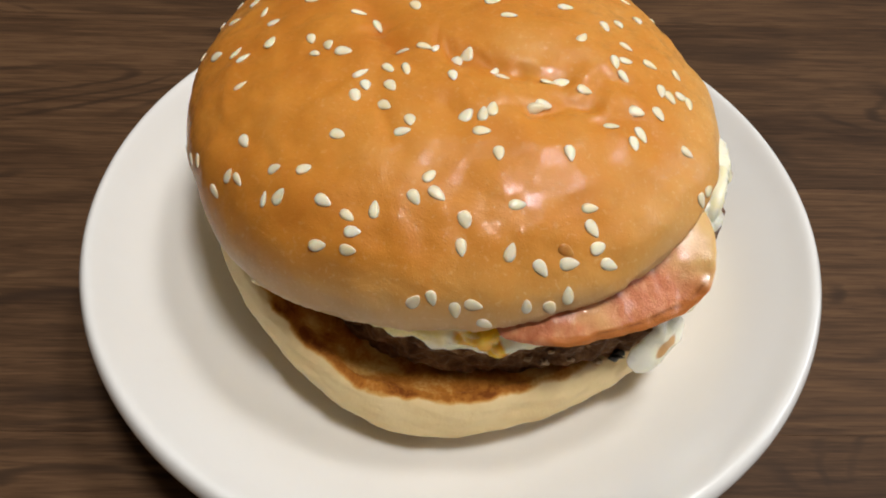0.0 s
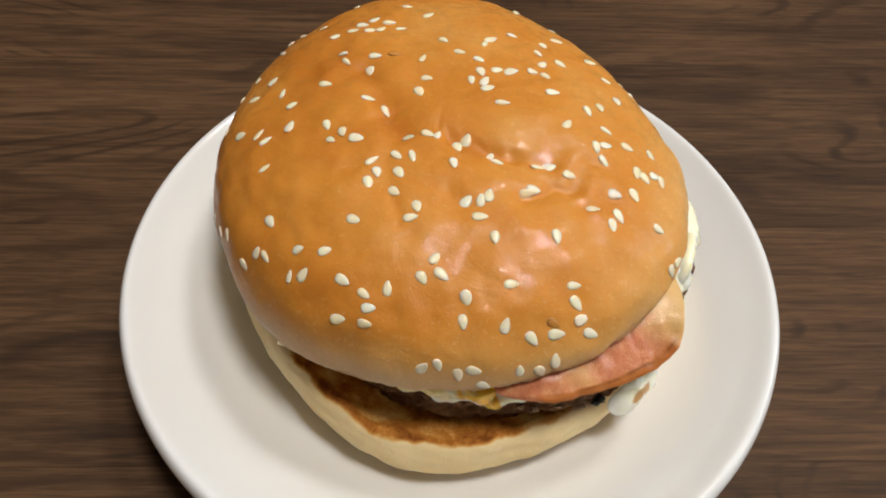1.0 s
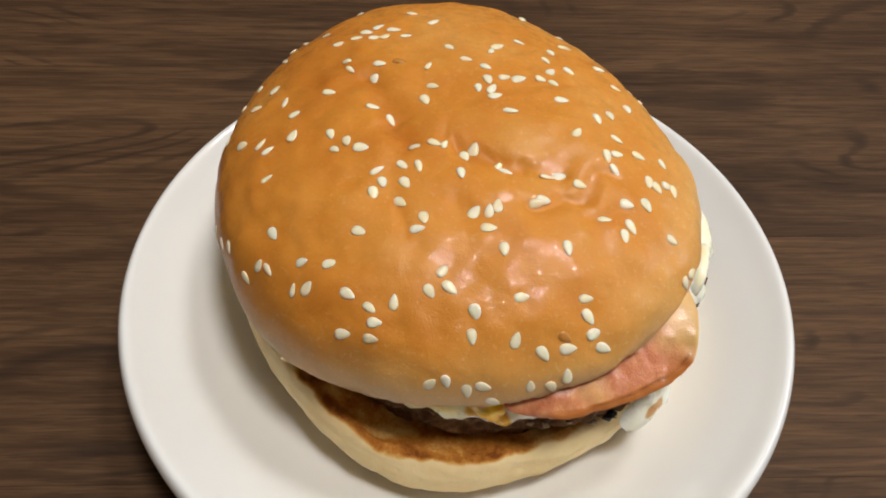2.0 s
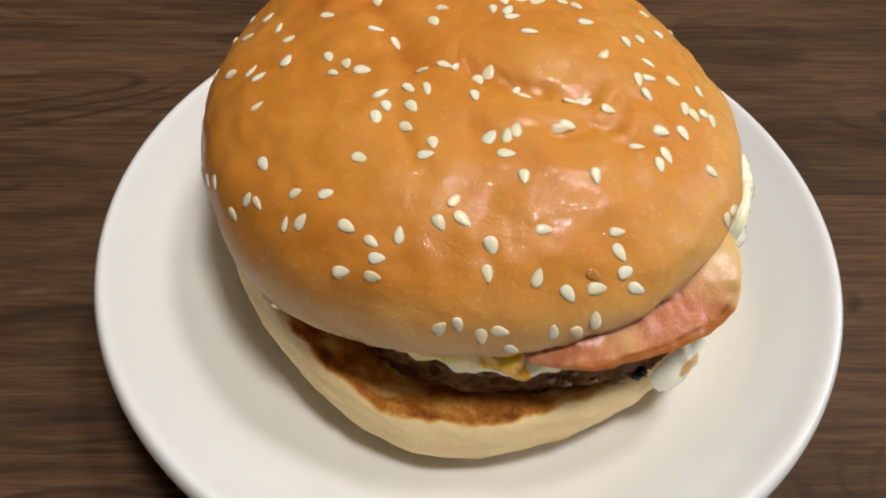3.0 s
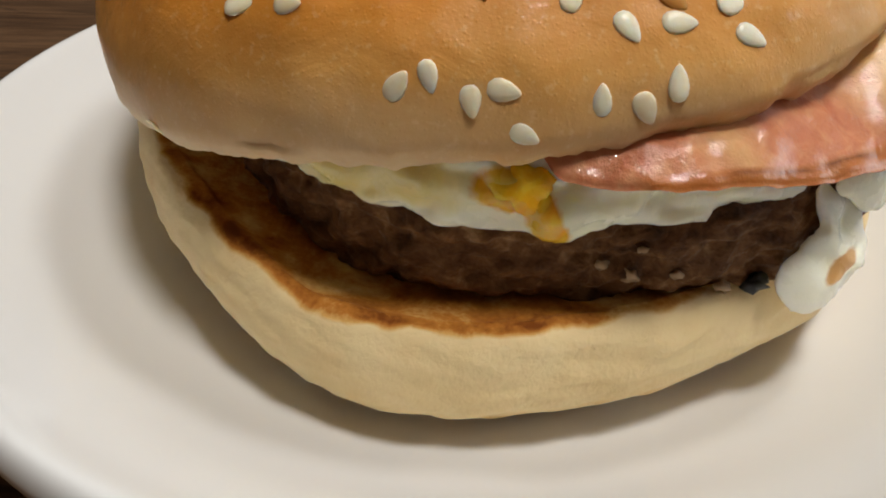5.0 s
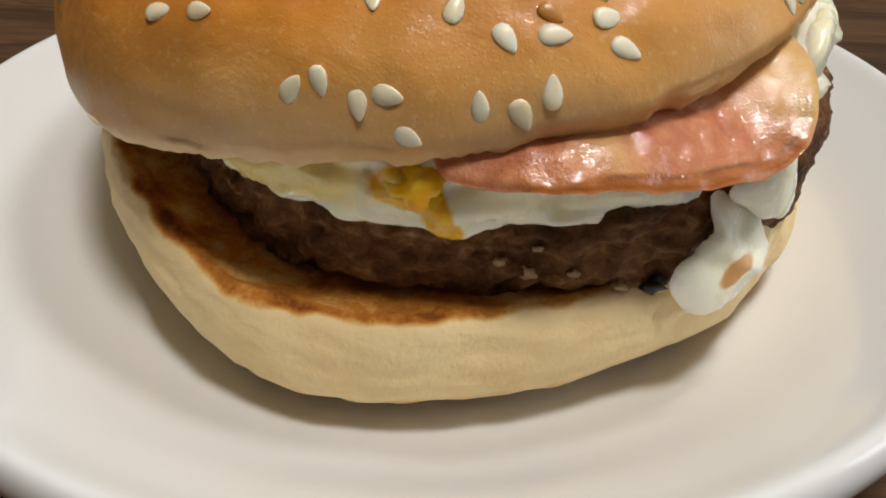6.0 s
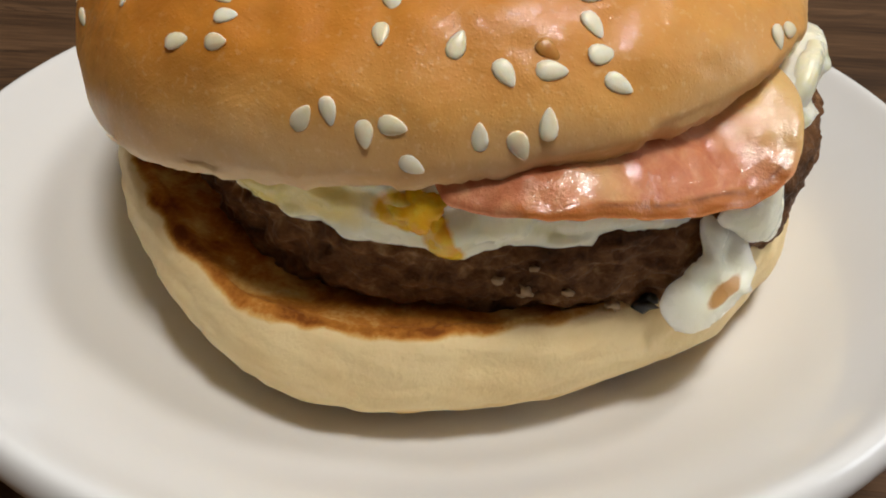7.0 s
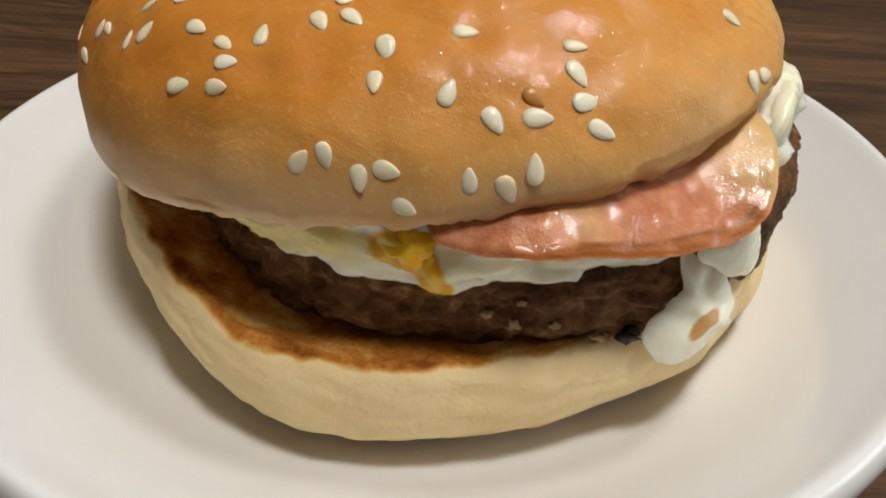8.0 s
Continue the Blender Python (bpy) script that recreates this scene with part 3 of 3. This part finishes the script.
def blob(name, material, parent, centre, right, up, outline, dome, back, label="", bend=None, brown=None, tint=None, ragged=1.0):
    """A soft flat piece: an outline (degrees, reach) round a centre in the plane of right and up, domed to the front and thin at its edge."""
    centre, right, up = Vector(centre), Vector(right).normalized(), Vector(up)
    up = (up - right * up.dot(right)).normalized()
    front = right.cross(up)
    marks, spots = [], []
    rings = 20

    def point(i, a):
        deg = math.degrees(a) % 360
        reach = glide(outline, deg) * (1 + ragged * (0.14 * lumps(math.cos(a), math.sin(a), 0, 2.4, centre.x * 900) + 0.06 * lumps(math.cos(a), math.sin(a), 0, 8.0, centre.y * 500) + 0.05 * lumps(math.cos(a), math.sin(a), 0, 21.0)))
        half = rings / 2
        s = i / half if i <= half else (rings - i) / half
        k = math.sin(s * math.pi / 2) * reach
        u, w = k * math.cos(a), k * math.sin(a)
        thick = math.cos(s * math.pi / 2) ** 0.9
        d = dome * thick if i <= half else -back * thick
        p = centre + right * u + up * w + front * d
        if bend:
            p += front * bend(u, w)
        p += front * (0.00035 * lumps(*p, 240, 1.0) + 0.00015 * lumps(*p, 700, 4.0)) + up * 0.0002 * lumps(*p, 500, 9.0)
        marks.append(brown(u, w) if brown and i <= half else 0.0)
        spots.append(tint(u, w) if tint else 0.0)
        return p
    v, f = turned(rings, 110, point)
    return part(name, mesh_of(name, v, f, material, brown=marks, tint=spots), parent, label)


def facing(az):
    """The level direction to the right of one who looks at the burger's side at an azimuth in degrees."""
    a = math.radians(az)
    return (-math.sin(a), math.cos(a), 0)


# runny yolk down the front
blob("yolk", YOLK, egg, egg_side(-87.0, 0.0404) + Vector((0, -0.0001, 0)), facing(-87), (0, 0.35, 1),
     [(0, .0031), (30, .0036), (60, .0024), (95, .0026), (130, .0021), (165, .0030), (200, .0023), (235, .0014), (265, .0022), (300, .0028), (330, .0022), (360, .0031)], 0.0006, 0.0012, "bright orange soft egg yolk",
     bend=lambda u, w: -40 * u * u, ragged=0.9)
blob("yolk_drip", YOLK, egg, egg_side(-84.0, 0.0368) + Vector((0, 0.0003, 0)), facing(-83), (0, 0.05, 1),
     [(0, .0012), (45, .0017), (90, .0028), (135, .0014), (180, .0010), (225, .0016), (270, .0022), (315, .0018), (360, .0012)], 0.0006, 0.0014, "yellow yolk drip on the egg white", ragged=0.8)
# hanging rags of egg white at the side
blob("egg_rag", EGG, egg, (0.0397, -0.0317, 0.0284), (0.80, 0.60, 0), (-0.25, 0.33, 1),
     [(0, .0068), (11, .0069), (29, .0063), (45, .0062), (79, .0071), (94, .0088), (102, .0084), (108, .0055), (125, .0045), (154, .0048), (168, .0064), (183, .0072), (193, .0076), (206, .0074), (225, .0068), (241, .0059),
      (265, .0045), (301, .0042), (325, .0044), (335, .0062), (345, .0052), (360, .0068)],
     0.0007, 0.0009, "limp egg white rag with a brown fried spot", bend=lambda u, w: -22 * u * u + 0.0009 * lumps(u, w, 0, 320, 3.0), ragged=0.45,
     brown=lambda u, w: 1.2 * math.exp(-((0.89 * (u - 0.0004) + 0.45 * (w + 0.0008)) / 0.0029) ** 2 - ((0.89 * (w + 0.0008) - 0.45 * (u - 0.0004)) / 0.0012) ** 2))
blob("egg_rag", EGG, egg, (0.0434, -0.0268, 0.0336), (0.72, 0.69, 0), (0.0, 0.0, 1),
     [(0, .0055), (36, .0048), (65, .0058), (109, .0047), (155, .0067), (175, .0032), (230, .0020), (290, .0021), (315, .0045), (328, .0061), (341, .0066), (360, .0055)],
     0.0010, 0.0010, "", bend=lambda u, w: -30 * u * u, ragged=0.3)
blob("egg_rag", EGG, egg, (0.0484, -0.0085, 0.0436), (0.25, 0.97, 0), (0.1, 0.0, 1),
     [(0, .0060), (45, .0058), (90, .0048), (135, .0056), (180, .0070), (225, .0062), (270, .0055), (315, .0056), (360, .0060)], 0.0016, 0.0030, "", ragged=0.15, tint=lambda u, w: 0.25 + 40 * w)

# bacon
BACON_OUT = [(0.0, (0.0080, -0.0405, 0.0440)), (0.10, (0.0106, -0.0424, 0.0424)), (0.30, (0.0206, -0.0430, 0.0426)), (0.45, (0.0285, -0.0402, 0.0422)), (0.58, (0.0352, -0.0370, 0.0413)),
             (0.70, (0.0408, -0.0334, 0.0410)), (0.80, (0.0446, -0.0300, 0.0436)), (0.88, (0.0456, -0.0252, 0.0465)), (0.95, (0.0450, -0.0200, 0.0480)), (1.0, (0.0435, -0.0150, 0.0486))]
BACON_IN = [(0.0, (0.0090, -0.0330, 0.0468)), (0.30, (0.0200, -0.0300, 0.0480)), (0.58, (0.0270, -0.0220, 0.0490)), (0.80, (0.0320, -0.0140, 0.0495)), (1.0, (0.0350, -0.0090, 0.0498))]


def along(table, u):
    return Vector([glide([(a, p[k]) for a, p in table], u) for k in range(3)])


def bacon():
    long_count, wide_count, thick = 140, 60, 0.0011
    verts, fat, rind, crisp = [], [], [], []
    for side in (0, 1):
        for i in range(long_count + 1):
            u = i / long_count
            a, b = along(BACON_IN, u), along(BACON_OUT, u)
            for j in range(wide_count + 1):
                w = j / wide_count
                p = a.lerp(b, w)
                across = (b - a).normalized()
                n = across.cross((along(BACON_OUT, min(1, u + 0.02)) - along(BACON_OUT, max(0, u - 0.02))).normalized())
                n = -n if n.z < 0 else n
                p += n * (0.0011 * math.sin(w * math.pi) + 0.0008 * lumps(*p, 120, 3.0) * w + 0.00035 * lumps(*p, 380, 5.0))
                p += across * ((0.0008 * lumps(u * 9, 0, 0, 1.0, 3.0) + 0.0002 * lumps(u * 27, 0, 0, 1.0, 6.0)) * w)
                edge = math.sqrt(max(0.0, 1 - max(0, (w - 0.93) / 0.07) ** 2)) if w > 0.93 else 1.0
                if side:
                    p -= n * thick * (0.5 + 0.5 * edge)
                else:
                    p -= n * thick * 0.5 * (1 - edge)
                verts.append(p)
                streak = 0.40 * math.exp(-((u - 0.24 - 0.22 * w + 0.05 * lumps(u * 5, w * 3, 0, 1.0)) / 0.055) ** 2) + 0.22 * step(0.45, 0.75, w) * step(0.16, 0.26, u) * step(0.5, 0.4, u)
                fat.append(max(1.0 * step(0.60, 0.86, u - 0.10 * (w - 0.6) + 0.07 * lumps(u * 7, w * 4, 0, 1.0, 2.0)), streak))
                line = 0.945 - 0.03 * math.exp(-((u - 0.62) / 0.12) ** 2) + 0.03 * lumps(u * 8, 0, 0, 1.0, 4.0)
                crisp.append((1 - side) * math.exp(-((w - line) / 0.014) ** 2) * step(0.34, 0.44, u) * step(0.84, 0.76, u))
                rind.append(step(0.84 + 0.05 * lumps(u * 6, 0, 0, 1.0, 8.0), 0.95, w) * (0.35 + 0.65 * step(0.18, 0.32, u)) * (1.0 - 0.85 * step(0.74, 0.84, u)) + side * 0.5)
    row = wide_count + 1
    half = (long_count + 1) * row
    faces = []
    for i in range(long_count):
        for j in range(wide_count):
            a = i * row + j
            faces.append((a, a + row, a + row + 1, a + 1))
            faces.append((half + a, half + a + 1, half + a + row + 1, half + a + row))
    for i in range(long_count):
        for j in (0, wide_count):
            a = i * row + j
            faces.append((a, a + row, half + a + row, half + a))
    for j in range(wide_count):
        for i in (0, long_count):
            a = i * row + j
            faces.append((a, a + 1, half + a + 1, half + a))
    me = mesh_of("bacon", verts, faces, BACON, fat=fat, rind=rind, crisp=crisp)
    part("bacon", me, burger, "glossy pink fried bacon rasher with pale fat")


bacon()

# bits on the beef
for az, z, size, material, name in ((-79, 0.0300, 0.0006, GRISTLE, "gristle"), (-75, 0.0286, 0.0008, GRISTLE, "gristle"), (-69, 0.0284, 0.0006, GRISTLE, "gristle"), (-62.5, 0.0262, 0.0007, GRISTLE, "gristle"),
                                    (-74, 0.0318, 0.0005, GRISTLE, "gristle"), (-58, 0.0252, 0.0011, CHAR, "charred_bit"), (-56.7, 0.0258, 0.0009, CHAR, "charred_bit")):
    a = math.radians(az)
    far = glide(BEEF_REACH, az) + (0.0003 if material is GRISTLE else -0.0001)
    at = (BEEF_C[0] + far * math.cos(a), BEEF_C[1] + far * math.sin(a), z)
    v, f = turned(6, 10, lambda i, t: Vector(at) + size * Vector((math.sin(i * math.pi / 6) * math.cos(t) * 1.2, math.sin(i * math.pi / 6) * math.sin(t) * 0.7, math.cos(i * math.pi / 6) * 0.85))
                  * (1 + 0.9 * lumps(math.cos(t), math.sin(t), i * 0.5 + az, 1.6)))
    part(name, mesh_of(name, v, f, material), beef)

# ---- sesame seeds: azimuth and height angle from the bun's heart, turn on the crust ----
SEEDS_A = [
    (-176, 22, -9), (-176, 63, -57), (-173, 27, 52), (-172, 35, 72), (-169, 29, 36), (-167, 45, -72),
    (-162, 6, -37), (-159, 49, -76), (-158, 28, 33), (-157, 45, -43), (-154, 10, -97), (-151, 52, -10),
    (-150, 13, -96), (-141, 24, -62), (-140, 13, -93), (-138, 18, 31), (-135, 19, -68), (-132, 51, 36),
    (-130, 66, -26), (-128, 25, -2), (-126, 20, 60), (-125, 49, -77), (-124, 45, -73), (-123, 22, 36),
    (-123, 57, -41), (-121, 28, 13), (-119, 36, -24), (-115, 52, -58), (-113, 25, -34), (-113, 59, -75),
]
SEEDS_B = [
    (-113, 71, -25), (-112, 46, -39), (-111, 18, -11), (-107, 24, -39), (-105, 19, -17), (-105, 22, -5),
    (-102, 26, 84), (-101, 41, 5), (-101, 72, 70), (-100, 44, -78), (-94, 29, -55), (-92, 13, 46),
    (-91, 33, 53), (-89, 14, -76), (-89, 30, -39), (-85, 12, -83), (-84, 22, -82), (-84, 59, -80),
    (-83, 26, -72), (-82, 13, 3), (-80, 9, 0), (-80, 46, 52), (-78, 67, -73), (-76, 42, -2),
    (-75, 21, 84), (-74, 46, 83), (-73, 12, 117), (-73, 37, -84), (-72, 28, 11), (-70, 18, -45),
]
SEEDS_C = [
    (-70, 47, 83), (-69, 11, -18), (-67, 69, 65), (-66, 13, 125), (-65, 18, 20), (-65, 20, -25),
    (-59, 19, 35), (-59, 22, -39), (-58, 16, 2), (-58, 25, 11), (-56, 34, -79), (-55, 59, 59),
    (-54, 44, 18), (-54, 56, -28), (-51, 44, 7), (-40, 30, -78), (-40, 34, -4), (-40, 48, 7),
    (-36, 30, -56), (-36, 46, 9), (-35, 42, -9), (-34, 16, -29), (-31, 16, 60), (-31, 33, -15),
    (-30, 23, -14), (-27, 13, 116), (-27, 30, -64), (-22, 38, -53), (-19, 29, -43), (-19, 31, -90),
]
SEEDS_D = [
    (-18, 41, -77), (-16, 25, -85), (-16, 27, 17), (-15, 39, 16), (-11, 34, -21), (-11, 49, 60),
    (-9, 28, -36), (-7, 39, -35), (0, 69, -10), (2, 43, -72), (6, 39, -83), (12, 33, -89),
    (14, 51, -3), (23, 21, 48), (24, 31, -5), (28, 21, -125), (29, 49, -45), (30, 72, 20),
    (34, 52, -5), (35, 30, 11), (36, 40, -35), (38, 46, 62), (41, 58, 9), (44, 70, 64),
    (46, 43, -61), (49, 61, 15), (50, 31, -19), (50, 37, -70), (57, 67, -76), (58, 21, 65),
]
SEEDS_E = [
    (58, 73, -85), (63, 40, -25), (67, 61, -34), (70, 46, 28), (71, 21, -104), (71, 50, 74),
    (84, 58, -22), (95, 50, -50), (100, 35, 34), (106, 29, 7), (113, 39, 17), (113, 60, 74),
    (116, 35, -8), (118, 17, -69), (120, 32, 35), (120, 70, -22), (121, 37, 58), (125, 32, -24),
    (125, 36, 10), (127, 52, -11), (130, 33, 17), (132, 21, -29), (136, 31, 46), (137, 18, -37),
    (137, 49, -13), (140, 15, 123), (144, 40, -37), (146, 18, -46), (146, 50, -77), (148, 43, -49),
]
SEEDS_F = [
    (149, 75, -66), (157, 16, 102), (161, 24, 41), (163, 13, 126), (165, 42, -11), (168, 21, -7),
    (169, 30, 77), (173, 57, -4), (176, 14, 84), (176, 34, 29),
]
SEEDS = SEEDS_A + SEEDS_B + SEEDS_C + SEEDS_D + SEEDS_E + SEEDS_F
TOASTED = [(-65, 20), (127, 52)]


def seed_mesh(name, material):
    rings, around, length, width, height = 7, 10, 0.00164, 0.00102, 0.00030

    def point(i, a):
        t = math.pi * i / rings
        x = -math.cos(t)
        taper = (1 - 0.30 * x) * (1 - 0.25 * max(0, x) ** 2)
        s = math.sin(t) ** 0.9 if 0 < i < rings else 0.0
        return (length * x, width * s * taper * math.cos(a), height * s * taper * math.sin(a))
    v, f = turned(rings, around, point)
    return mesh_of(name, v, f, material)


def sow():
    from mathutils.bvhtree import BVHTree
    tree = BVHTree.FromPolygons([tuple(p) for p in bun_verts], bun_faces)
    rng = random.Random(5)
    white, brown = seed_mesh("sesame_seed", SEED), seed_mesh("toasted_sesame_seed", SEED_BROWN)
    heart = Vector((BUN_C[0], BUN_C[1], 0.038))
    for az, el, turn in SEEDS + [(-125, 1, -30)]:
        a, e = math.radians(az), math.radians(el)
        way = Vector((math.cos(a) * math.cos(e), math.sin(a) * math.cos(e), math.sin(e)))
        place, n, _, _ = tree.ray_cast(heart + way * 0.12, -way)
        if place is None:
            continue
        if n.dot(way) < 0:
            n = -n
        u = n.cross(Vector((0, -1, 0.001))).normalized()
        w = n.cross(u)
        r = math.radians(turn)
        x = (u * math.cos(r) + w * math.sin(r) + n * rng.uniform(-0.12, 0.12)).normalized()
        y = n.cross(x).normalized()
        m = Matrix((x, y, x.cross(y))).transposed().to_4x4()
        dark = any(abs(az - p) < 2 and abs(el - q) < 2 for p, q in TOASTED)
        ob = new("sesame_seed", brown if dark else white)
        ob.parent = upper
        k = rng.uniform(0.84, 1.02)
        ob.matrix_basis = Matrix.Translation(place + n * 0.00003) @ m @ Matrix.Diagonal((k, k * rng.choice((0.70, 0.92, 0.98, 1.02, 1.08)), k, 1))
        if dark:
            tagged(ob, "toasted brown sesame seed")


sow()
